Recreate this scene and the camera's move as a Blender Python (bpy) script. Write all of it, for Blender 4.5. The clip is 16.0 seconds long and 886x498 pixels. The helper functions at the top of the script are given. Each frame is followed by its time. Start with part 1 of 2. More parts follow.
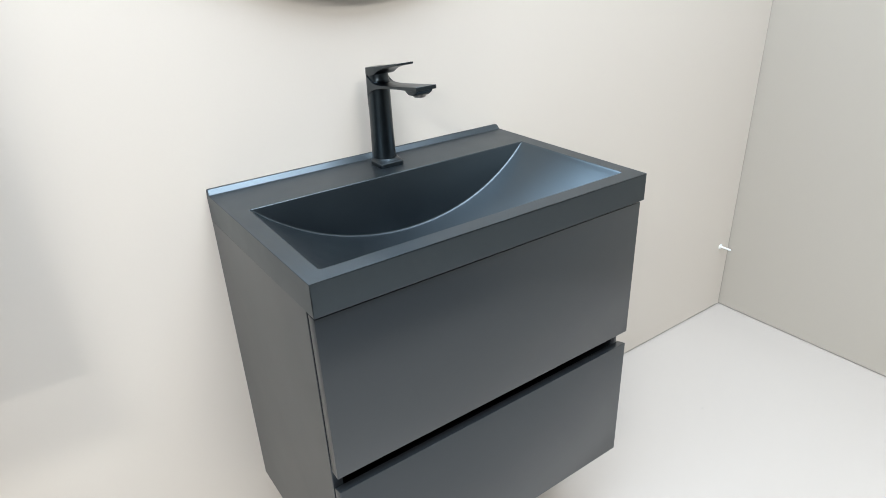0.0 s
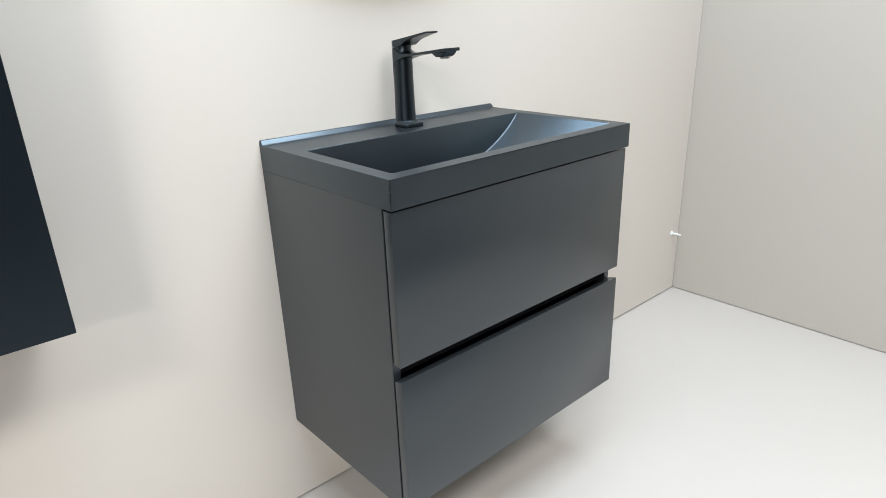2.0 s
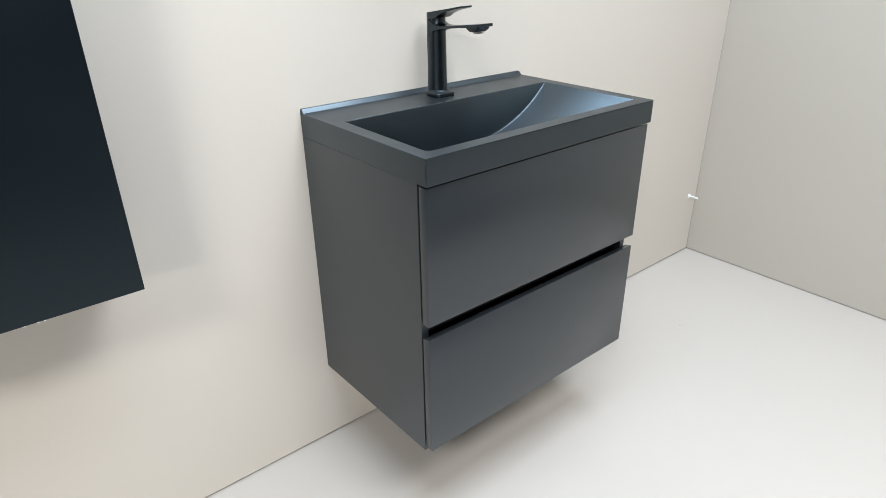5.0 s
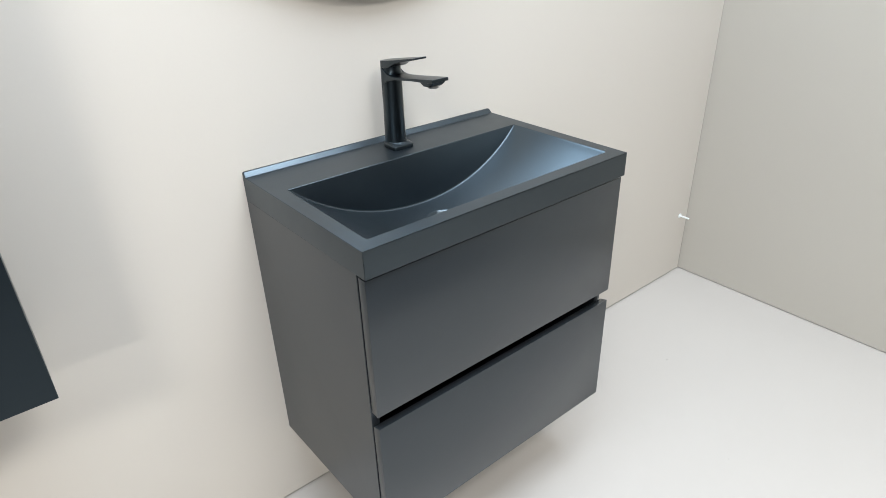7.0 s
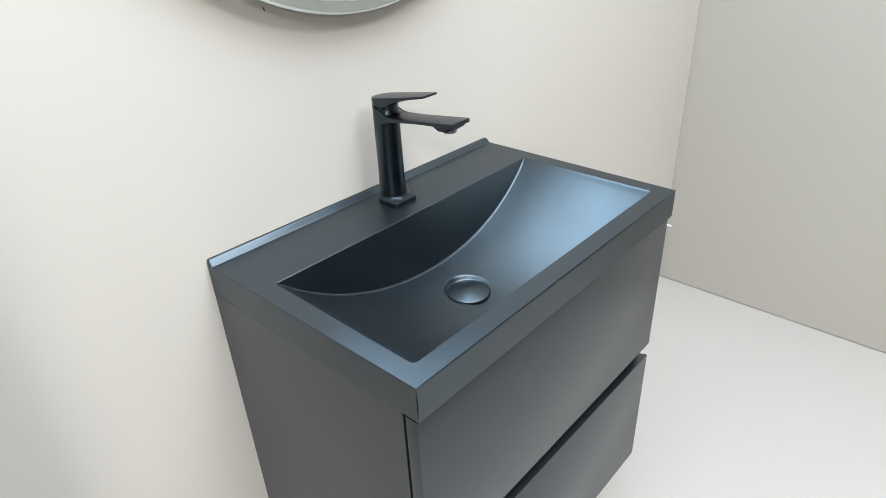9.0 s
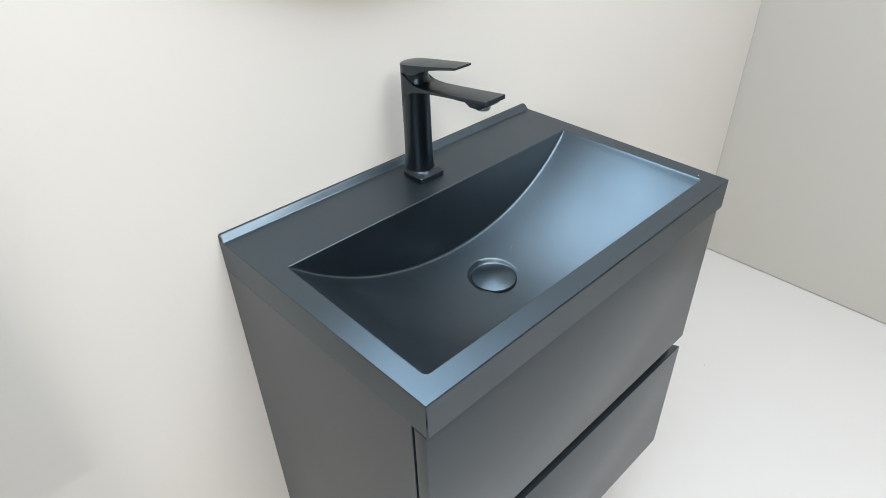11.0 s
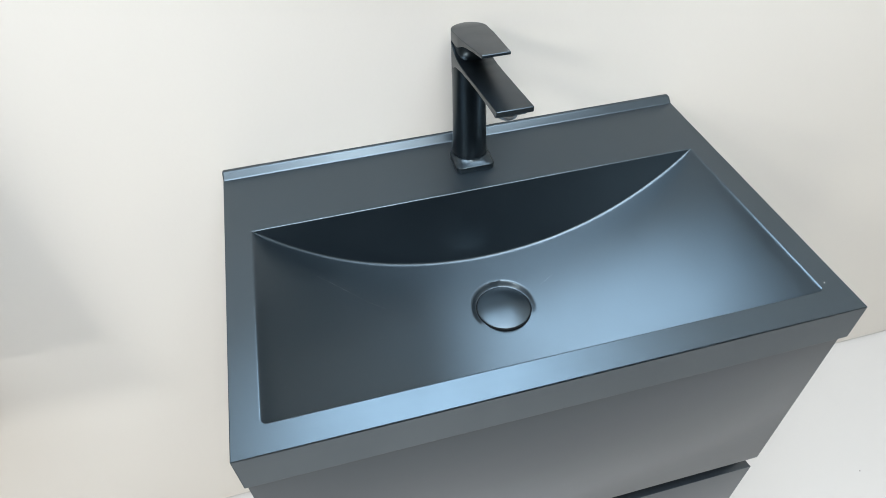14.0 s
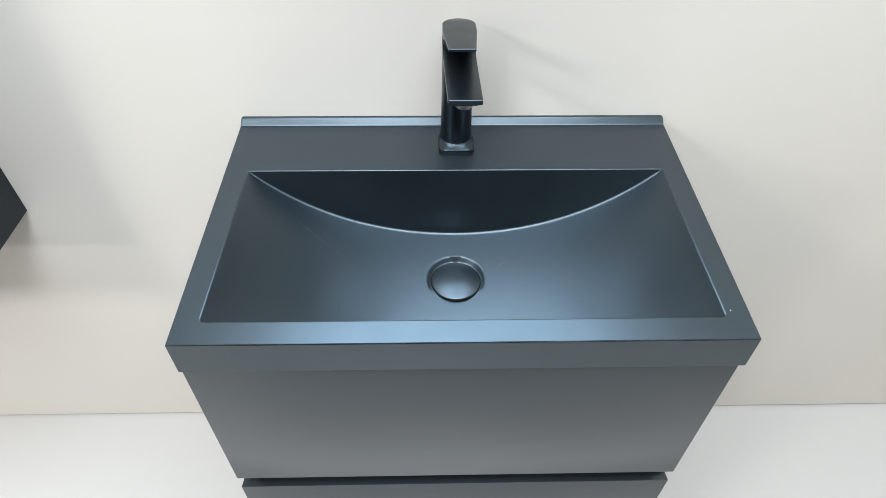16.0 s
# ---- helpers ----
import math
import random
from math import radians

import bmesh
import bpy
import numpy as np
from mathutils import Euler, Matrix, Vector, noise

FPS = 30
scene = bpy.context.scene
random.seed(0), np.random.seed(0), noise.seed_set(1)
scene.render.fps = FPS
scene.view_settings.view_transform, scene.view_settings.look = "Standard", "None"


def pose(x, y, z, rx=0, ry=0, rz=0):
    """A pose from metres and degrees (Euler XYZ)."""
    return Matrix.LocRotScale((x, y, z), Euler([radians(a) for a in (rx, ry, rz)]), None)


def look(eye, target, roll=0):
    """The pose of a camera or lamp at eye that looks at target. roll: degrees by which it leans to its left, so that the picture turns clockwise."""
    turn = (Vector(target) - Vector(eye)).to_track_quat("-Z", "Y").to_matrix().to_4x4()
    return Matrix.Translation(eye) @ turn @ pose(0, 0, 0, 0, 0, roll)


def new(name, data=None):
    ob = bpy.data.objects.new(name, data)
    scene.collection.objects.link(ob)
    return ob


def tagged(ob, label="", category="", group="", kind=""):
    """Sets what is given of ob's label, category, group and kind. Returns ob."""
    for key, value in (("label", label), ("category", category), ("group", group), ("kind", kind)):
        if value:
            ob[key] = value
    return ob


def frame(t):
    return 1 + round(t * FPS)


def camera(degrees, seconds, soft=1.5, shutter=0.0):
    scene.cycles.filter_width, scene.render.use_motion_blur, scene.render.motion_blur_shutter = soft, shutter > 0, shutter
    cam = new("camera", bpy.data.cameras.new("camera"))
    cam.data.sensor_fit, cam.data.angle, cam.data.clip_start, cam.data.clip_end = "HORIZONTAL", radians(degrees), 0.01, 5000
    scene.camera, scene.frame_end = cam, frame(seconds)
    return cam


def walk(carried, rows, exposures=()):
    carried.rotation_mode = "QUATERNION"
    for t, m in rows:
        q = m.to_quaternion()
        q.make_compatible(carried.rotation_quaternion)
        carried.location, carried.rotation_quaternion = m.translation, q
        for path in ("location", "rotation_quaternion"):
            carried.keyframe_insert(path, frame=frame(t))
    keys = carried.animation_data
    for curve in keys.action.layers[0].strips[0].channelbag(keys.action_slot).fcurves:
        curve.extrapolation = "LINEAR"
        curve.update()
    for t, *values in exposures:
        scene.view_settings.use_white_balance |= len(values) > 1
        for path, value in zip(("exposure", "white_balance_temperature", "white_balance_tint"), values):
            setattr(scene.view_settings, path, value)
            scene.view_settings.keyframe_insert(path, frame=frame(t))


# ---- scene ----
cam = camera(71.3, 16.0, soft=0.5)
PATH = [
    (0, (-0.221, -1.002, 1.154), (0.787, 0.49, 0.285), -2.4),
    (0.5, (-0.25, -1.058, 1.14), (0.81, 0.429, 0.324), -2.5),
    (1, (-0.321, -1.07, 1.113), (0.819, 0.394, 0.366), -2.6),
    (1.5, (-0.435, -1.073, 1.067), (0.75, 0.37, 0.351), -2.6),
    (2, (-0.497, -1.081, 1.026), (0.725, 0.335, 0.317), -2.0),
    (2.5, (-0.52, -1.074, 0.976), (0.719, 0.325, 0.262), -1.3),
    (3, (-0.523, -1.064, 0.944), (0.714, 0.325, 0.21), -0.8),
    (3.2, (-0.524, -1.06, 0.936), (0.709, 0.329, 0.195), -0.8),
    (5.3, (-0.552, -1.122, 1.137), (0.572, 0.269, 0.242), -0.6),
    (5.5, (-0.548, -1.126, 1.156), (0.574, 0.263, 0.255), -0.5),
    (6, (-0.53, -1.112, 1.187), (0.59, 0.267, 0.268), -0.6),
    (6.5, (-0.474, -1.089, 1.211), (0.631, 0.294, 0.278), -1.1),
    (7, (-0.38, -1.053, 1.215), (0.717, 0.328, 0.273), -1.7),
    (7.5, (-0.295, -1.011, 1.215), (0.811, 0.353, 0.258), -2.2),
    (8, (-0.283, -0.918, 1.218), (0.879, 0.399, 0.26), -2.6),
    (8.5, (-0.3, -0.818, 1.226), (0.921, 0.438, 0.26), -2.9),
    (9, (-0.316, -0.738, 1.232), (0.953, 0.457, 0.25), -2.7),
    (9.2, (-0.316, -0.715, 1.236), (0.961, 0.458, 0.238), -2.7),
    (11.3, (-0.212, -0.687, 1.26), (0.835, 0.544, 0.083), -1.8),
    (11.5, (-0.187, -0.698, 1.261), (0.811, 0.559, 0.068), -2.1),
    (12, (-0.127, -0.711, 1.257), (0.755, 0.595, 0.026), -2.9),
    (12.5, (-0.056, -0.731, 1.26), (0.696, 0.617, -0.011), -3.6),
    (13, (0.004, -0.706, 1.268), (0.616, 0.673, -0.044), -3.8),
    (13.5, (0.059, -0.675, 1.283), (0.536, 0.723, -0.066), -3.0),
    (14, (0.123, -0.668, 1.28), (0.436, 0.723, -0.123), -2.5),
    (14.5, (0.211, -0.674, 1.28), (0.42, 0.716, -0.142), -1.1),
    (15, (0.254, -0.697, 1.297), (0.375, 0.692, -0.138), -0.3),
    (15.5, (0.266, -0.728, 1.311), (0.331, 0.67, -0.118), 0.2),
    (16, (0.264, -0.763, 1.318), (0.307, 0.643, -0.104), 0.8),
]
walk(cam, [(t, look(eye, target, roll)) for t, eye, target, roll in PATH],
     exposures=[(0, -0.03, 6460, 10), (3.2, -0.08, 6500, 10), (5.3, -0.12, 6500, 10), (9.2, -0.12, 6440, 9), (11.3, -0.09, 6390, 9), (12.5, -0.04, 6350, 8.5), (14.5, 0.01, 6330, 8.5), (16, -0.05, 6330, 8.5)])


# ---- light ----
world = bpy.data.worlds.new("world")
world.use_nodes = True
world.node_tree.nodes["Background"].inputs[0].default_value = (0.75, 0.88, 1.0, 1)
world.node_tree.nodes["Background"].inputs[1].default_value = 0.25
scene.world = world


def ceiling_lamp(x, y, z, sx, sy, watts, colour):
    lamp = bpy.data.lights.new("ceiling_panel_light", "AREA")
    lamp.shape, lamp.size, lamp.size_y, lamp.energy, lamp.color = "RECTANGLE", sx, sy, watts, colour
    ob = new("ceiling_panel_light", lamp)
    ob.location = (x, y, z)
    return ob


ceiling_lamp(0.12, -0.78, 2.575, 2.00, 1.20, 90, (0.84, 0.95, 1.07))
ceiling_lamp(0.28, -1.98, 2.575, 0.60, 0.60, 46, (0.97, 0.955, 0.925))
ceiling_lamp(-2.05, -2.00, 2.575, 0.60, 0.60, 80, (0.97, 0.955, 0.925))
ceiling_lamp(-3.96, -5.00, 2.575, 0.60, 0.60, 270, (0.97, 0.955, 0.925))


# ---- materials ----
def material(name, colour, rough, metal=0.0, vary=0.06, scale=6.0, fine=400.0, bump=0.02, rough_vary=0.06, specular=0.5, tint=(1, 1, 1), coat=0.0, coat_rough=0.2, ior=1.5):
    """A surface with soft stains at one scale and fine grain at another."""
    m = bpy.data.materials.new(name)
    m.use_nodes = True
    nt = m.node_tree
    n, l = nt.nodes, nt.links
    b = n["Principled BSDF"]
    b.inputs["Metallic"].default_value = metal
    b.inputs["Specular IOR Level"].default_value = specular
    b.inputs["IOR"].default_value = ior
    b.inputs["Coat Weight"].default_value, b.inputs["Coat Roughness"].default_value = coat, coat_rough
    b.inputs["Specular Tint"].default_value = (*tint, 1)
    co = n.new("ShaderNodeTexCoord")
    big = n.new("ShaderNodeTexNoise")
    big.inputs["Scale"].default_value, big.inputs["Detail"].default_value = scale, 4
    small = n.new("ShaderNodeTexNoise")
    small.inputs["Scale"].default_value, small.inputs["Detail"].default_value = fine, 3
    l.new(co.outputs["Object"], big.inputs["Vector"])
    l.new(co.outputs["Object"], small.inputs["Vector"])
    mix = n.new("ShaderNodeMath")
    mix.operation = "MULTIPLY_ADD"
    mix.inputs[1].default_value = 0.35
    l.new(small.outputs["Fac"], mix.inputs[0])
    l.new(big.outputs["Fac"], mix.inputs[2])
    ramp = n.new("ShaderNodeMapRange")
    ramp.inputs["From Min"].default_value, ramp.inputs["From Max"].default_value = 0.35, 1.0
    ramp.inputs["To Min"].default_value, ramp.inputs["To Max"].default_value = 1 - vary, 1 + vary
    l.new(mix.outputs[0], ramp.inputs["Value"])
    tone = n.new("ShaderNodeVectorMath")
    tone.operation = "SCALE"
    tone.inputs[0].default_value = colour
    l.new(ramp.outputs[0], tone.inputs["Scale"])
    l.new(tone.outputs[0], b.inputs["Base Color"])
    rr = n.new("ShaderNodeMapRange")
    rr.inputs["From Min"].default_value, rr.inputs["From Max"].default_value = 0.3, 0.7
    rr.inputs["To Min"].default_value, rr.inputs["To Max"].default_value = rough - rough_vary, rough + rough_vary
    l.new(big.outputs["Fac"], rr.inputs["Value"])
    l.new(rr.outputs[0], b.inputs["Roughness"])
    if bump:
        bp = n.new("ShaderNodeBump")
        bp.inputs["Strength"].default_value, bp.inputs["Distance"].default_value = bump, 0.001
        l.new(small.outputs["Fac"], bp.inputs["Height"])
        l.new(bp.outputs[0], b.inputs["Normal"])
    return m


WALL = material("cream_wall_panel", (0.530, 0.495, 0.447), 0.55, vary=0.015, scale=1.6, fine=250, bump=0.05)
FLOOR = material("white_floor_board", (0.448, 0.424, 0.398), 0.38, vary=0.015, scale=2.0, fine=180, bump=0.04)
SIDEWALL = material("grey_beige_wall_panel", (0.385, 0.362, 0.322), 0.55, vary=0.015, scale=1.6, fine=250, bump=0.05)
# unseen room surfaces: their greys set the fill light and reflections
DARKFLOOR = material("unseen_dark_floor", (0.055, 0.055, 0.055), 0.6, vary=0.1, scale=3)
DARKROOM = material("unseen_dark_wall", (0.07, 0.073, 0.08), 0.7, vary=0.05, scale=1.5)
PALEROOM = material("unseen_pale_wall", (0.42, 0.42, 0.42), 0.7, vary=0.05, scale=1.5)
CEIL = material("unseen_grey_ceiling", (0.33, 0.33, 0.33), 0.8, vary=0.02, scale=2)
BASIN = material("matt_anthracite_gelcoat", (0.0012, 0.0026, 0.0042), 0.38, vary=0.10, scale=13, fine=900, bump=0.02, rough_vary=0.03, specular=1.0, tint=(0.72, 0.885, 1.0), ior=1.555)
LACQUER = material("matt_anthracite_lacquer", (0.0155, 0.019, 0.0225), 0.31, vary=0.06, scale=5, fine=700, bump=0, rough_vary=0.02, specular=0.78, tint=(0.87, 0.94, 1.0))
BLACKCAB = material("dark_navy_black_lacquer", (0.003, 0.005, 0.007), 0.33, vary=0.08, scale=4, fine=600, bump=0.0, specular=0.48, tint=(0.7, 0.88, 1.0))
TAP = material("matt_black_coating", (0.0018, 0.0026, 0.0035), 0.325, vary=0.06, scale=30, fine=1500, bump=0.02, rough_vary=0.03, specular=0.66, tint=(0.70, 0.88, 1.0))
GROOVE = material("black_groove_profile", (0.012, 0.013, 0.016), 0.45)
# matt black that paints the shade in the gap round the drain cap
PLUG_GAP = material("plug_gap_shade", (0.004, 0.005, 0.006), 0.85, specular=0.15)
STEEL = material("brushed_steel", (0.34, 0.34, 0.34), 0.34, metal=1.0, scale=40)
ZINC = material("zinc_plated_steel", (0.85, 0.90, 0.90), 0.35, metal=0.4, scale=60)
ALU = material("aluminium_housing", (0.55, 0.56, 0.56), 0.4, metal=1.0, scale=20)
MIRROR = material("silvered_mirror", (0.79, 0.90, 0.97), 0.015, metal=1.0, vary=0.0, bump=0, rough_vary=0.005)
FROST = material("frosted_glass_band", (0.20, 0.20, 0.175), 0.6, vary=0.03, scale=30, specular=0.2)
# near-white base stands for light caught in the clear glass edge
EDGE = material("lit_glass_edge", (0.90, 0.94, 0.92), 0.25, vary=0.02)
SCRATCH = material("pale_scratch", (0.11, 0.12, 0.13), 0.6, vary=0.2, scale=200)
SPECK = material("dark_speck", (0.08, 0.07, 0.06), 0.8)
PALESPECK = material("white_speck", (0.85, 0.85, 0.83), 0.7)
# dark colour for the shade inside the open panel joints
JOINT_SHADE = material("joint_shade", (0.10, 0.095, 0.09), 0.8)


# ---- mesh helpers ----
def thing(name, at, label, category, group="", kind=""):
    e = new(name)
    e.location = at
    e.empty_display_size = 0.05
    return tagged(e, label, category, group, kind)


def link_mesh(name, bm, mat, smooth=None):
    bmesh.ops.recalc_face_normals(bm, faces=bm.faces)
    me = bpy.data.meshes.new(name)
    bm.to_mesh(me)
    bm.free()
    me.materials.append(mat)
    ob = new(name, me)
    if smooth is not None:
        for p in me.polygons:
            p.use_smooth = True
        me.set_sharp_from_angle(angle=radians(smooth))
    return ob


def part(name, bm, mat, parent, label="", smooth=None):
    """One mesh, given in world metres, as a part of parent."""
    ob = link_mesh(name, bm, mat, smooth)
    top, off = parent, Vector((0, 0, 0))
    while top is not None:
        off += top.location
        top = top.parent
    ob.data.transform(Matrix.Translation(-off))
    ob.parent = parent
    return tagged(ob, label)


def box(x0, x1, y0, y1, z0, z1, bevel=0.0, seg=2):
    bm = bmesh.new()
    bmesh.ops.create_cube(bm, size=1)
    for v in bm.verts:
        v.co = Vector(((x0 + x1) / 2 + v.co.x * (x1 - x0), (y0 + y1) / 2 + v.co.y * (y1 - y0), (z0 + z1) / 2 + v.co.z * (z1 - z0)))
    if bevel:
        bmesh.ops.bevel(bm, geom=list(bm.edges), offset=bevel, segments=seg, profile=0.5, affect="EDGES")
    return bm


def loft(rings, cap=True, closed=True):
    """Skins a list of rings, each with the same count of points."""
    bm = bmesh.new()
    vs = [[bm.verts.new(p) for p in r] for r in rings]
    n = len(vs[0])
    for a, b in zip(vs, vs[1:]):
        for i in range(n if closed else n - 1):
            j = (i + 1) % n
            bm.faces.new((a[i], a[j], b[j], b[i]))
    if cap:
        bm.faces.new(vs[0][::-1])
        bm.faces.new(vs[-1])
    return bm


def lathe(cx, cy, profile, n=64, cap=True):
    """A turned form round the upright axis through cx, cy; profile: (radius, z)."""
    return loft([[(cx + r * math.cos(2 * math.pi * i / n), cy + r * math.sin(2 * math.pi * i / n), z) for i in range(n)] for r, z in profile], cap)


def disc_y(cx, cz, profile, n=128, cap=True):
    """A turned form round an axis along y; profile: (radius, y)."""
    return loft([[(cx + r * math.cos(2 * math.pi * i / n), y, cz + r * math.sin(2 * math.pi * i / n)) for i in range(n)] for r, y in profile], cap)


def rounded(w, zb, zt, y, cx, r, n=5):
    """A rounded rectangle across x and z at y."""
    pts = []
    r = max(min(r, w * 0.98, (zt - zb) * 0.49), 1e-5)
    for (sx, sz, a0) in ((1, 1, 0), (-1, 1, 90), (-1, -1, 180), (1, -1, 270)):
        px, pz = cx + sx * (w - r), (zt - r) if sz > 0 else (zb + r)
        for k in range(n):
            a = radians(a0 + 90 * k / (n - 1))
            pts.append((px + r * math.cos(a), y, pz + r * math.sin(a)))
    return pts


def at(table, x):
    """Smooth reading of a table of (x, value)."""
    xs = [a for a, _ in table]
    vs = [b for _, b in table]
    return float(np.interp(x, xs, vs))


# ---- the setting ----
X_E, X_W, Y_S, H = 1.616, -5.4, -6.4, 2.6


def setting(name, bm, mat, label, category):
    return tagged(link_mesh(name, bm, mat), label, category, kind="structure")


# unseen ground, added dark beyond the booth floor to limit bounce light
setting("ground", box(X_W - 0.1, X_E + 0.1, Y_S - 0.1, 0.1, -0.16, -0.08), DARKFLOOR, "unseen plain dark floor added round the booth to set the fill light", "floor")
setting("floor", box(-1.7, X_E + 0.1, -1.9, 0.1, -0.079, 0), FLOOR, "smooth off-white floor of the display booth", "floor")
north = box(X_W, X_E - 0.0050, 0, 0.08, 0.0050, H)
for v in north.verts:
    # the panel leans a little, so that the joint narrows upwards
    if v.co.x > 0 and v.co.z > 1:
        v.co.x = X_E - 0.0003
setting("wall_north", north, WALL, "smooth cream wall panel behind the washbasin unit", "wall")
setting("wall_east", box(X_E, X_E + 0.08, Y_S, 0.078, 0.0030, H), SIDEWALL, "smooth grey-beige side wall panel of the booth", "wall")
# west wall, south wall and ceiling are unseen, added to shape fill light
setting("wall_west", box(X_W - 0.08, X_W, Y_S, 0.08, -0.08, H), PALEROOM, "unseen plain pale grey side wall added to shape fill and reflections", "wall")
setting("wall_south", box(X_W, X_E, Y_S - 0.08, Y_S, -0.08, H), DARKROOM, "unseen plain dark grey wall added to keep the fill light low", "wall")
setting("ceiling", box(X_W - 0.1, X_E + 0.1, Y_S - 0.1, 0.1, H, H + 0.08), CEIL, "unseen plain ceiling above the booth, its grey set for the fill light", "ceiling")
# dark strips added behind the open joints to stand for their shade
setting("joint_shade_strip", box(X_E - 0.0049, X_E - 0.0001, 0.004, 0.07, 0.0005, 0.9), JOINT_SHADE, "dark strip that stands for shade in the joint between two wall panels", "joint")
setting("joint_shade_strip", box(X_W + 0.01, X_E - 0.0052, 0.006, 0.07, 0.0004, 0.0049), JOINT_SHADE, "dark strip that stands for shade in the joint between wall panel and floor", "joint")

# ---- washbasin on its cabinet ----
W, D, TOP, BOT = 0.600, 0.395, 0.812, 0.765
FLARE = 0.0045                               # the slab is a little wider along the wall
CL, CR, CF = 0.0008, 0.5965, -0.391          # cabinet sides and front plane
CAB_T, CAB_B = 0.7649, 0.206


def make_cabinet():
    c = thing("vanity_cabinet", (0.3, -0.19, CAB_B), "wall-hung matt anthracite vanity cabinet with two closed drawers", "cabinet")
    b = 0.0008
    for x0, x1, push in ((CL, CL + 0.016, -0.0052), (CR - 0.016, CR, 0.006)):
        p = box(x0, x1, -0.3695, -0.0005, CAB_B, CAB_T, b)
        for v in p.verts:
            v.co.x += push * (v.co.y + 0.3695) / 0.369 * (1.3 if push < 0 and v.co.z < 0.4 else 1)
        part("side_panel", p, LACQUER, c)
    part("bottom_panel", box(CL + 0.0165, CR - 0.0165, -0.3675, -0.0005, CAB_B + 0.002, CAB_B + 0.018), LACQUER, c)
    part("back_panel", box(CL + 0.0165, CR - 0.0165, -0.012, -0.004, CAB_B + 0.0185, 0.66), LACQUER, c)
    for z0, z1, grip in ((0.5032, 0.7615, False), (0.2180, 0.4773, True)):
        d = part("drawer", box(CL + 0.03, CR - 0.03, -0.355, -0.03, z0 + 0.03, z0 + 0.05), GROOVE, c)
        f = box(CL + 0.0005, CR - 0.0005, CF, CF + 0.0180, z0, z1)
        if grip:
            # the top edge slopes back to a finger grip
            for v in f.verts:
                if v.co.z > z1 - 1e-4 and v.co.y > CF + 0.01:
                    v.co.z -= 0.005
        bmesh.ops.bevel(f, geom=list(f.edges), offset=0.0009, segments=2, profile=0.5, affect="EDGES")
        part("drawer_front", f, LACQUER, d, smooth=35)
    # recessed grip channel between the fronts
    part("grip_channel", box(CL + 0.0165, CR - 0.0165, -0.3475, -0.3445, 0.462, 0.520), GROOVE, c, "black recessed grip channel")
    part("seal_strip", box(CL + 0.0165, CR - 0.0165, -0.3675, -0.358, 0.7570, CAB_T - 0.0002), GROOVE, c)


BX0, BX1, BY0, BY1 = 0.0250, 0.5755, -0.1165, -0.3655
DEPTH, FALL, RAKE = 0.1022, 0.150, 0.15       # of the arc at the back; of the trough to the front; of the back wall
DX, DY = 0.2987, -0.2105                     # the drain


def arc_z(x):
    """The foot of the back wall: an arc from corner to corner."""
    u = (x - (BX0 + BX1) / 2) / ((BX1 - BX0) / 2)
    return TOP - DEPTH * (1 - 0.8 * u * u - 0.2 * u ** 4)


def arc_y(x):
    return BY0 - RAKE * (TOP - arc_z(x))


DRAIN_LOW = DEPTH + FALL * (arc_y(DX) - DY) + 0.0004


def bowl_z(x, y):
    """The trough's height: the arc, falling to the front along its middle, eased at the sides and dished round the drain."""
    u = abs(x - (BX0 + BX1) / 2) / ((BX1 - BX0) / 2)
    d = max(min(x - BX0, BX1 - x), 0)
    run = max(arc_y(x) - y, 0)
    ease = min(d / 0.011, 1)
    low = TOP - arc_z(x) + run * (FALL * max(1 - u * u, 0) + 0.002 * ease * ease * (3 - 2 * ease))
    low *= d * d / (d * d + 0.0030 ** 2) if d < 0.03 else 0.99
    k = math.hypot(x - DX, y - DY)
    if k < 0.0392 and low < DRAIN_LOW:
        f = 1 - min(max((k - 0.0342) / 0.0050, 0), 1)
        low += (DRAIN_LOW - low) * f * f * (3 - 2 * f)
    return TOP - low


def fillet(a, b, c, r, n):
    """n points that round the corner b between a and c (y, z pairs)."""
    a, b, c = Vector(a), Vector(b), Vector(c)
    p, q = a - b, c - b
    t = min(r, 0.45 * p.length, 0.45 * q.length)
    if t < 1e-6:
        return [tuple(b)] * n
    s0, s1 = b + p.normalized() * t, b + q.normalized() * t
    return [tuple(s0 * (1 - f) ** 2 + b * 2 * f * (1 - f) + s1 * f * f) for f in (k / (n - 1) for k in range(n))]


def front_y(x):
    """The bowl's front edge, rounded into its corners."""
    d = max(0.007 - min(x - BX0, BX1 - x), 0)
    return BY1 + 0.007 - math.sqrt(max(0.007 ** 2 - d * d, 0))


def column(x):
    """Across the bowl at x, from the rear deck to the front rim: y, z."""
    by1 = front_y(x)
    foot = (arc_y(x), bowl_z(x, arc_y(x)))
    toe = (by1, bowl_z(x, by1))
    top0, top1 = (BY0, TOP), (by1, TOP)
    inner = (foot[0] - 0.04, bowl_z(x, foot[0] - 0.04))
    outer = (by1 + 0.04, bowl_z(x, by1 + 0.04))
    pts = fillet((BY0 + 0.01, TOP), top0, foot, 0.0016, 5) + fillet(top0, foot, inner, 0.0042, 8)
    ya, yb = pts[-1][0], toe[0] + min(0.006, 0.45 * (TOP - toe[1]))
    pts += [(y, bowl_z(x, y)) for y in (ya + (yb - ya) * k / 124 for k in range(1, 124))]
    pts += fillet(outer, toe, top1, 0.006, 6) + fillet(toe, top1, (by1 - 0.01, TOP), 0.0016, 5)
    return pts


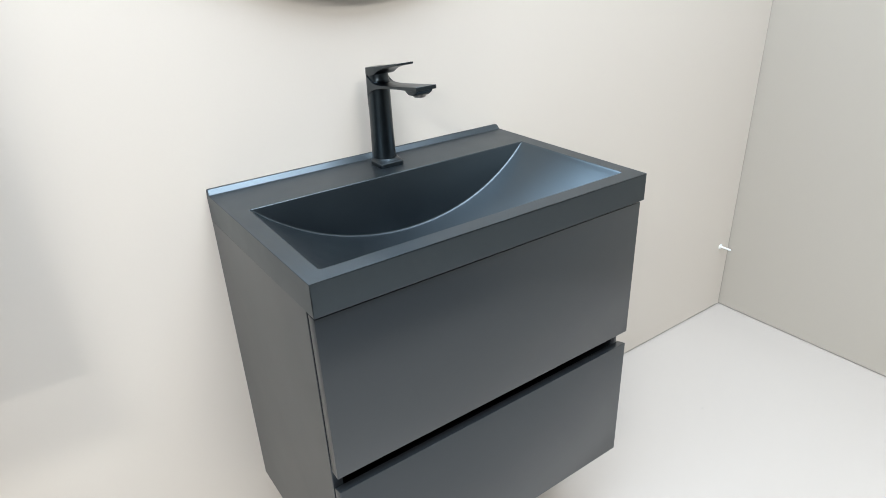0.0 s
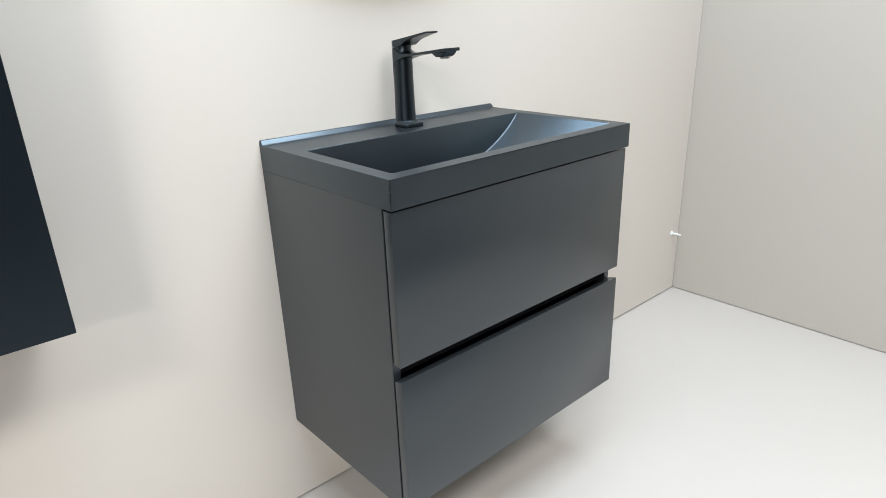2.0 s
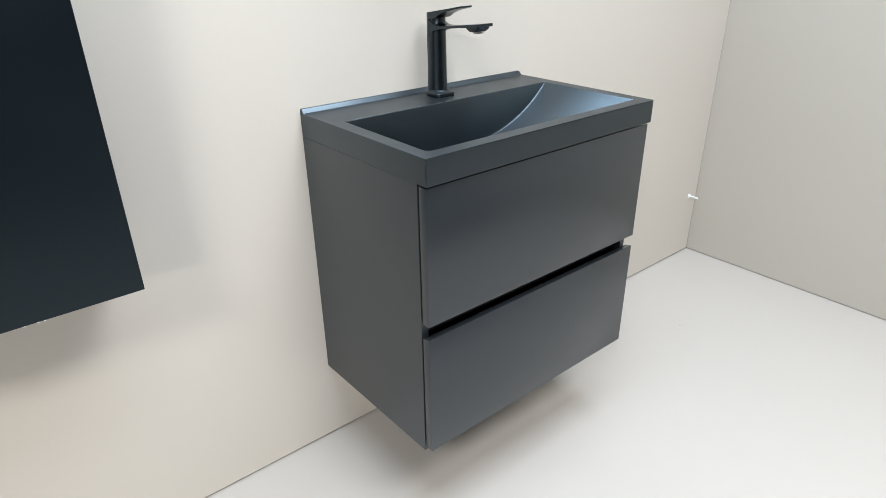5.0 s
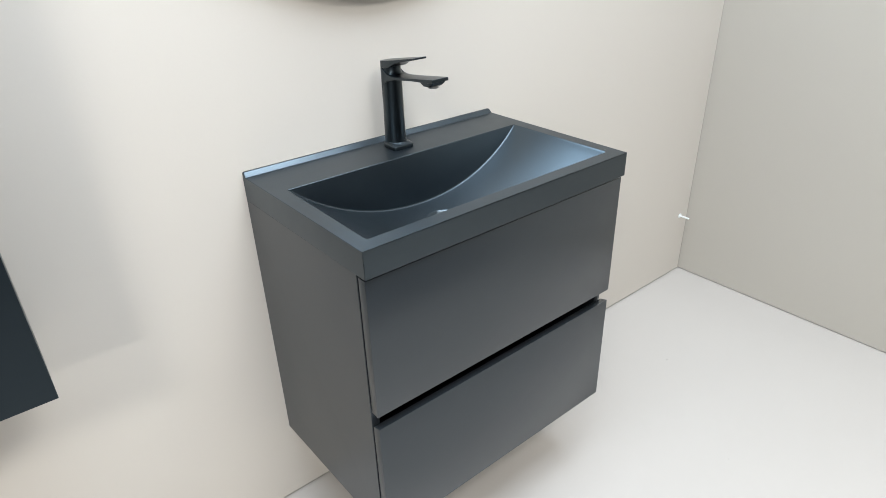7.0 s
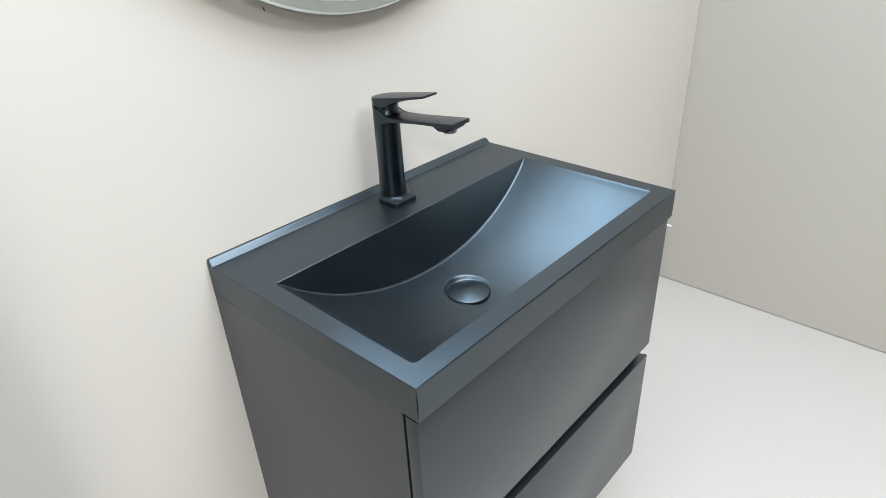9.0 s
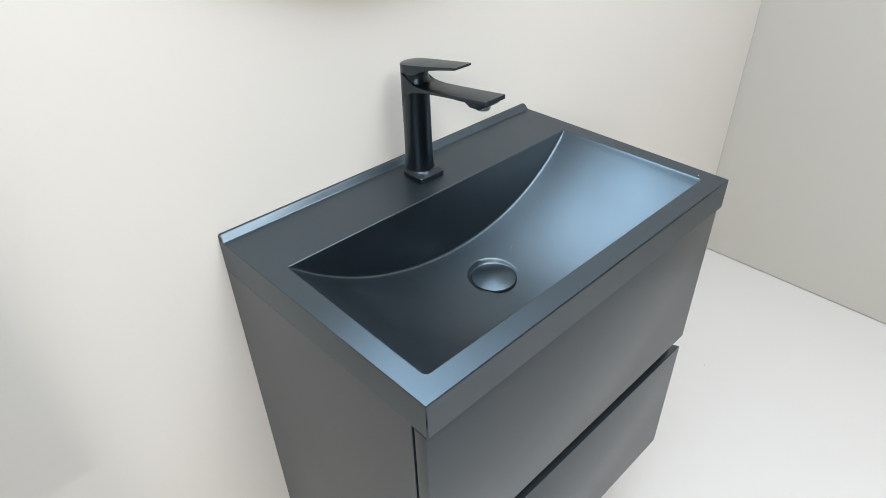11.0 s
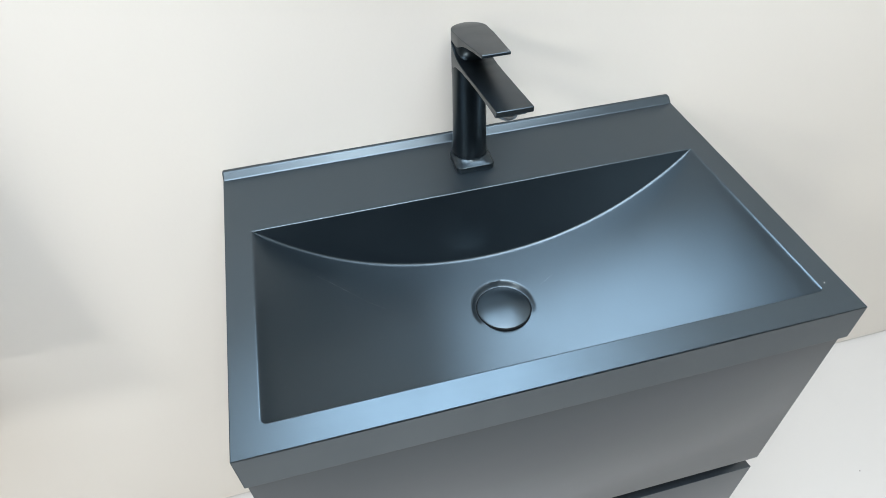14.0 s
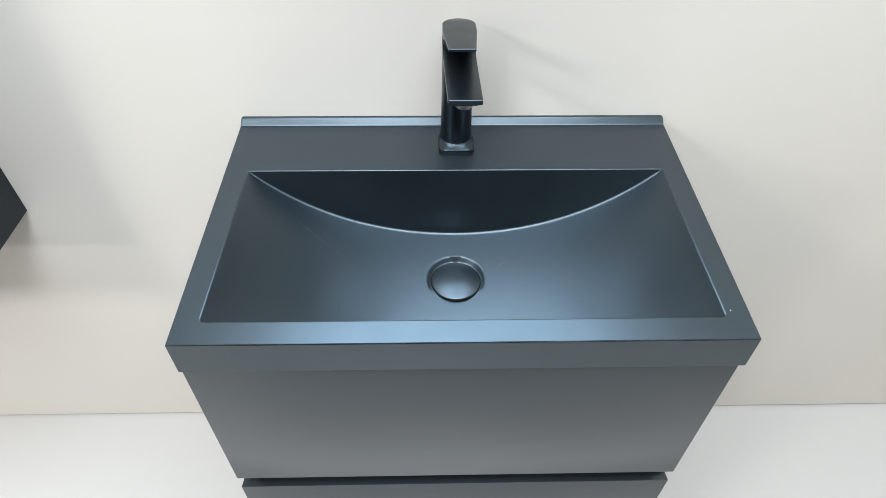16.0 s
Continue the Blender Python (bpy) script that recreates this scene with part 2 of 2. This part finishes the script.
def make_basin():
    s = thing("washbasin", (0.3, -0.196, BOT), "matt anthracite slab washbasin with a curved trough bowl on the cabinet", "washbasin")
    bm = bmesh.new()
    edge = [0.012 * (k / 14) ** 1.8 for k in range(14)]
    xs = [BX0 + e for e in edge] + [BX0 + 0.012 + (BX1 - BX0 - 0.024) * k / 280 for k in range(281)] + [BX1 - e for e in reversed(edge)]
    o = {(i, j, k): bm.verts.new((x + (1 - j) * (2 * i - 1) * FLARE, y, z)) for i, x in ((0, 0.0), (1, W)) for j, y in ((0, -0.0005), (1, -D)) for k, z in ((0, BOT), (1, TOP))}
    grid = [[bm.verts.new((x, y, z)) for y, z in column(x)] for x in xs]
    for a, b in zip(grid, grid[1:]):
        for j in range(len(a) - 1):
            bm.faces.new((a[j], b[j], b[j + 1], a[j + 1]))
    bm.faces.new([o[0, 0, 1]] + [c[0] for c in grid] + [o[1, 0, 1]])
    bm.faces.new([o[0, 1, 1]] + [c[-1] for c in grid] + [o[1, 1, 1]])
    bm.faces.new([o[0, 0, 1], o[0, 1, 1]] + list(reversed(grid[0])))
    bm.faces.new([o[1, 0, 1], o[1, 1, 1]] + list(reversed(grid[-1])))
    for a, b in (((0, 0), (0, 1)), ((0, 1), (1, 1)), ((1, 1), (1, 0)), ((1, 0), (0, 0))):
        bm.faces.new((o[(*a, 0)], o[(*b, 0)], o[(*b, 1)], o[(*a, 1)]))
    # underside of the slab, open above the carcass
    u = [bm.verts.new((x, y, BOT)) for x, y in ((0.02, -0.02), (0.02, -D + 0.04), (W - 0.02, -D + 0.04), (W - 0.02, -0.02))]
    k = [o[0, 0, 0], o[0, 1, 0], o[1, 1, 0], o[1, 0, 0]]
    for i in range(4):
        bm.faces.new((k[i], k[(i + 1) % 4], u[(i + 1) % 4], u[i]))
    corner = set(o.values())
    rim = [e for e in bm.edges if e.verts[0] in corner and e.verts[1] in corner]
    bmesh.ops.bevel(bm, geom=rim, offset=0.0010, segments=3, profile=0.5, affect="EDGES")
    bmesh.ops.remove_doubles(bm, verts=bm.verts, dist=0.00001)
    slab = part("basin_slab", bm, BASIN, s, smooth=40)
    slab.modifiers.new("even_normals", "WEIGHTED_NORMAL").keep_sharp = True
    # upstand along the wall with a coved foot
    prof = [(-0.0006, -0.001), (-0.0006, 0.0078), (-0.0010, 0.0084), (-0.0046, 0.0085), (-0.0056, 0.0082), (-0.0061, 0.0077), (-0.0112, 0.0014), (-0.0117, 0.0008), (-0.0124, 0.0003), (-0.0132, -0.0002), (-0.0132, -0.001)]
    x0, x1 = -FLARE, W + FLARE
    rings = []
    for x, k2 in ((x0 + 0.0006, 0.72), (x0 + 0.0014, 0.9), (x0 + 0.003, 1.0), (0.15, 1), (0.3, 1), (0.45, 1), (x1 - 0.004, 1.0), (x1 - 0.0018, 0.9), (x1 - 0.0006, 0.72)):
        rings.append([(x, y, TOP - 0.001 + (z + 0.001) * k2) for y, z in prof])
    part("upstand", loft(rings), BASIN, s, smooth=50)
    # fine scratches left in the coating
    def scratch(p, q, width, sag=0.0):
        b2 = bmesh.new()
        n = 16
        dx, dy = q[0] - p[0], q[1] - p[1]
        ln = math.hypot(dx, dy)
        rows = []
        for i in range(n + 1):
            t = i / n
            w = width * math.sin(math.pi * min(max(t, 0.04), 0.96)) * (0.6 + 0.4 * math.sin(t * 23))
            x, y = p[0] + dx * t - dy / ln * sag * math.sin(math.pi * t), p[1] + dy * t + dx / ln * sag * math.sin(math.pi * t)
            rows.append([b2.verts.new((x + e * -dy / ln * w, y + e * dx / ln * w, bowl_z(x + e * -dy / ln * w, y + e * dx / ln * w) + 0.0003)) for e in (-1, 1)])
        for a, b in zip(rows, rows[1:]):
            b2.faces.new((a[0], a[1], b[1], b[0]))
        part("scratch", b2, SCRATCH, s, "fine pale scratch in the coating")
    scratch((0.086, -0.158), (0.135, -0.186), 0.00035, 0.001)
    scratch((0.135, -0.187), (0.158, -0.197), 0.0002)
    scratch((0.352, -0.193), (0.372, -0.184), 0.0003)
    b3 = bmesh.new()
    bmesh.ops.create_icosphere(b3, subdivisions=1, radius=0.0007, matrix=Matrix.Translation((0.581, -0.357, TOP + 0.0002)) @ Matrix.Diagonal((1, 1, 0.4, 1)))
    part("speck", b3, PALESPECK, s, "tiny white fleck on the rim")


def make_drain():
    d = thing("drain_plug", (DX, DY, bowl_z(DX, DY)), "round domed anthracite push drain plug in the bowl", "drain plug")
    cx, cy, z = DX, DY, bowl_z(DX, DY) - 0.0010
    # no hole is cut: this black ring stands for the shaded gap
    part("plug_gap_ring", lathe(cx, cy, [(0.0290, z - 0.004), (0.0338, z - 0.002), (0.0338, z + 0.0012), (0.0280, z + 0.0012)]), PLUG_GAP, d, smooth=40)
    part("stem", lathe(cx, cy, [(0.006, z - 0.01), (0.006, z + 0.003)], 24), STEEL, d)
    R = 0.0325
    z -= 0.0022
    prof = [(R - 0.004, z + 0.0032), (R - 0.0006, z + 0.0036), (R, z + 0.0041), (R - 0.0003, z + 0.0045)]
    prof += [(R * k, z + 0.0044 + 0.0062 * (1 - k * k)) for k in (0.96, 0.9, 0.8, 0.7, 0.6, 0.5, 0.4, 0.3, 0.2, 0.1, 0.01)]
    part("plug_cap", lathe(cx, cy, prof, 96), BASIN, d, smooth=40)


def make_tap():
    cx, cy, R = 0.3012, -0.0528, 0.0200
    yb = cy + R + 0.0012
    t = thing("basin_mixer_tap", (cx, cy, TOP), "matt black single-lever mixer tap on the basin deck", "tap")

    def square(hx, y0, y1, z, r, n=7):
        # rounder at the back, where it follows the column
        pts, front = [], r
        for sx, sy, a0 in ((1, 1, 0), (-1, 1, 90), (-1, -1, 180), (1, -1, 270)):
            r = max(front, 0.0195) if sy > 0 else front
            for k in range(n):
                a = radians(a0 + 90 * k / (n - 1))
                pts.append((cx + sx * (hx - r) + r * math.cos(a), (y1 - r if sy > 0 else y0 + r) + r * math.sin(a), z))
        return pts
    # foot: a rounded square with a thin edge, swept up to the column
    y0, y1 = -0.0830, -0.0310
    rings = [square(0.0236, y0, y1, TOP, 0.007), square(0.0241, y0 - 0.0004, y1, TOP + 0.0010, 0.007), square(0.0241, y0 - 0.0004, y1, TOP + 0.0068, 0.007), square(0.0237, y0, y1 - 0.0003, TOP + 0.0076, 0.007)]
    for k in range(1, 7):
        f = k / 6
        g = 1 - (1 - f) ** 0.6
        rings.append(square(0.0237 - 0.0022 * f, y0 + 0.0062 * f, y1 - 0.001 * f, TOP + 0.0076 + 0.0055 * g, 0.007 + 0.0137 * f))
    part("foot", loft(rings), TAP, t, smooth=38)
    # column, a little wider at the foot
    part("column", lathe(cx, cy + 0.0006, [(0.0220, TOP + 0.006), (0.0215, TOP + 0.014), (0.0208, TOP + 0.03), (0.0201, 0.88), (0.0196, 0.93), (0.0194, 0.956)], 72), TAP, t, smooth=40)
    # spout: rounded at the back, flat sides, scooped behind, its underside sweeping down into the back
    zb = [(0.000, 0.8250), (0.0022, 0.8260), (0.0046, 0.8800), (0.0070, 0.9080), (0.0100, 0.9210), (0.0140, 0.9300), (0.0200, 0.9378), (0.0250, 0.9415), (0.034, 0.9460), (0.054, 0.9510), (0.080, 0.9545), (0.110, 0.9580), (0.140, 0.9600), (0.156, 0.9616), (0.168, 0.9630)]
    zt = [(0.000, 0.9684), (0.011, 0.9684), (0.017, 0.9676), (0.023, 0.9648), (0.029, 0.9610), (0.037, 0.9580), (0.046, 0.9570), (0.060, 0.9572), (0.080, 0.9590), (0.120, 0.9635), (0.168, 0.9690)]
    wd = [(0.020, 0.0200), (0.05, 0.0199), (0.10, 0.0193), (0.168, 0.0185)]
    arc = [R * (1 - math.cos(radians(a))) for a in (6, 12, 18, 24, 30, 36, 42, 48, 54, 60, 66, 72, 78, 84, 90)]
    rings = []
    for s in arc + [0.0225 + 0.1455 * k / 48 for k in range(49)]:
        w = math.sqrt(max(R * R - (R - s) ** 2, 1e-7)) if s < R else at(wd, s)
        rings.append(rounded(w, at(zb, s), at(zt, s), yb - s, cx + 0.012 * max(s - 0.03, 0), 0.0008))
    rings.append(rounded(0.0180, 0.9636, 0.9684, yb - 0.1687, cx + 0.0017, 0.0008))
    part("spout", loft(rings), TAP, t, smooth=30)
    # housing and aerator under the tip
    hood = loft([rounded(w, z, 0.9625, yb - s, cx + 0.0015, 0.0022) for s, w, z in ((0.124, 0.0125, 0.9585), (0.130, 0.0145, 0.9555), (0.138, 0.0150, 0.9522), (0.154, 0.0150, 0.9530), (0.162, 0.0145, 0.9580), (0.165, 0.0130, 0.9610))])
    part("aerator_housing", hood, TAP, t, smooth=40)
    part("aerator", lathe(cx + 0.0015, yb - 0.1475, [(0.0098, 0.9545), (0.0100, 0.9512), (0.0096, 0.9499), (0.0086, 0.9496), (0.0080, 0.9508), (0.002, 0.9510)], 40), STEEL, t, "brushed steel aerator ring", smooth=40)
    # neck rising out of the scoop to the lever
    nk = [(0.0196, 0.9575), (0.0186, 0.9592), (0.0178, 0.9618), (0.0175, 0.9655), (0.0175, 0.9720)]
    part("neck", loft([[(cx + r * math.cos(2 * math.pi * i / 64), cy - 0.0010 - (r - 0.0175) * 2.2 * max(0, -math.sin(2 * math.pi * i / 64)) + r * math.sin(2 * math.pi * i / 64), z) for i in range(64)] for r, z in nk]), TAP, t, smooth=40)
    # lever: thick over the neck, arching out into a thin rising blade
    lzt = [(0.0, 0.9795), (0.02, 0.9822), (0.06, 0.9886), (0.1135, 0.9980)]
    lzb = [(0.0, 0.9690), (0.010, 0.9692), (0.036, 0.9712), (0.042, 0.9728), (0.047, 0.9755), (0.052, 0.9784), (0.058, 0.9812), (0.068, 0.9846), (0.085, 0.9888), (0.1135, 0.9947)]
    lw = [(0.020, 0.0200), (0.045, 0.0198), (0.060, 0.0188), (0.1135, 0.0148)]
    rings = []
    for s in arc + [0.0225 + 0.0910 * k / 36 for k in range(37)]:
        w = math.sqrt(max(R * R - (R - s) ** 2, 1e-7)) if s < R else at(lw, s)
        rings.append(rounded(w, at(lzb, s), at(lzt, s), yb - s, cx, 0.0007))
    rings.append(rounded(0.0143, 0.9952, 0.9976, yb - 0.1141, cx, 0.0007))
    part("lever", loft(rings), TAP, t, smooth=30)
    part("fleck", box(cx + 0.0122, cx + 0.0132, yb - 0.1128, yb - 0.1085, 0.9972, 0.99765, 0.0002), SCRATCH, t, "worn pale fleck in the coating")


def make_mirror():
    cx, cz, R, yf = 0.295, 1.4995, 0.400, -0.036
    m = thing("round_mirror", (cx, 0, cz), "large round mirror with a frosted rim band standing off the wall", "mirror")
    part("housing", disc_y(cx, cz, [(R - 0.045, -0.0005), (R - 0.045, yf + 0.0062)]), ALU, m, "aluminium back housing", smooth=40)
    # edge faces forward and is painted pale, as if light came through it
    part("glass", disc_y(cx, cz, [(R - 0.002, yf + 0.006), (R - 0.0004, yf + 0.0052), (R, yf + 0.0042), (R - 0.0004, yf + 0.0024), (R - 0.0034, yf)]), EDGE, m, "polished glass disc edge, painted near-white for the light it catches", smooth=30)
    part("frosted_band", disc_y(cx, cz, [(R - 0.0036, yf - 0.0004), (R - 0.0175, yf - 0.0004)], cap=False), FROST, m, "grey-green frosted band")
    part("mirror_face", disc_y(cx, cz, [(R - 0.0180, yf + 0.0006), (R - 0.0180, yf - 0.0006)]), MIRROR, m, smooth=30)


def make_tall_cabinet():
    x0, x1, y1, z0, z1 = -0.742, -0.3875, -0.1975, 0.6432, 1.86
    c = thing("tall_cabinet", ((x0 + x1) / 2, -0.1, z0), "wall-hung near-black tall cabinet beside the vanity", "cabinet")
    part("carcass", box(x0, x1, y1 + 0.0205, -0.0005, z0, z1, 0.0008), BLACKCAB, c)
    door = part("door", box(x0, x1, y1, y1 + 0.0185, z0, z1, 0.001), BLACKCAB, c)
    chips = random.Random(4)
    for x in (-0.545, -0.528, -0.520, -0.601, -0.652):
        w = chips.uniform(0.0012, 0.0035)
        part("chip", box(x - w, x + w, y1 - 0.0003, y1 + 0.0012, z0 - 0.0003, z0 + chips.uniform(0.0004, 0.0009), 0.0001, 1), PALESPECK, door, "pale chip in the lower edge")


def make_screw():
    x, z = 1.563, 0.238
    s = thing("screw", (x, 0, z), "zinc-plated screw sticking out of the wall panel", "screw")
    part("shank", disc_y(x, z, [(0.0034, 0.004), (0.0034, -0.034), (0.0026, -0.038), (0.0005, -0.039)], 16), ZINC, s, smooth=40)
    part("collar", disc_y(x, z, [(0.0085, -0.0002), (0.0085, -0.002), (0.007, -0.0035), (0.003, -0.004)], 24), ZINC, s, smooth=40)


make_cabinet()
make_basin()
make_drain()
make_tap()
make_mirror()
make_tall_cabinet()
make_screw()


def make_wall_plug():
    x, z = 0.153, 1.120
    p = thing("wall_plug", (x, 0, z), "small dark plastic plug stuck in the wall panel", "wall plug")
    bm = box(-0.0005, 0.0005, -0.0014, 0.004, -0.0026, 0.0026, 0.0002)
    bmesh.ops.rotate(bm, verts=bm.verts, cent=(0, 0, 0), matrix=Matrix.Rotation(radians(-20), 3, "Y"))
    bmesh.ops.translate(bm, verts=bm.verts, vec=(x, 0, z))
    part("plug", bm, SPECK, p)


def make_specks():
    bm = bmesh.new()
    for x, y, r in ((1.09, -0.295, 0.0014), (0.86, -0.62, 0.0008), (1.32, -0.75, 0.0008), (0.95, -0.12, 0.0007)):
        bmesh.ops.create_icosphere(bm, subdivisions=1, radius=r, matrix=Matrix.Translation((x, y, 0.0003)) @ Matrix.Diagonal((1.3, 0.8, 0.35, 1)))
    tagged(link_mesh("floor_dust", bm, SPECK), "few tiny dark dust specks on the floor", "dust", kind="stuff")


make_wall_plug()
make_specks()
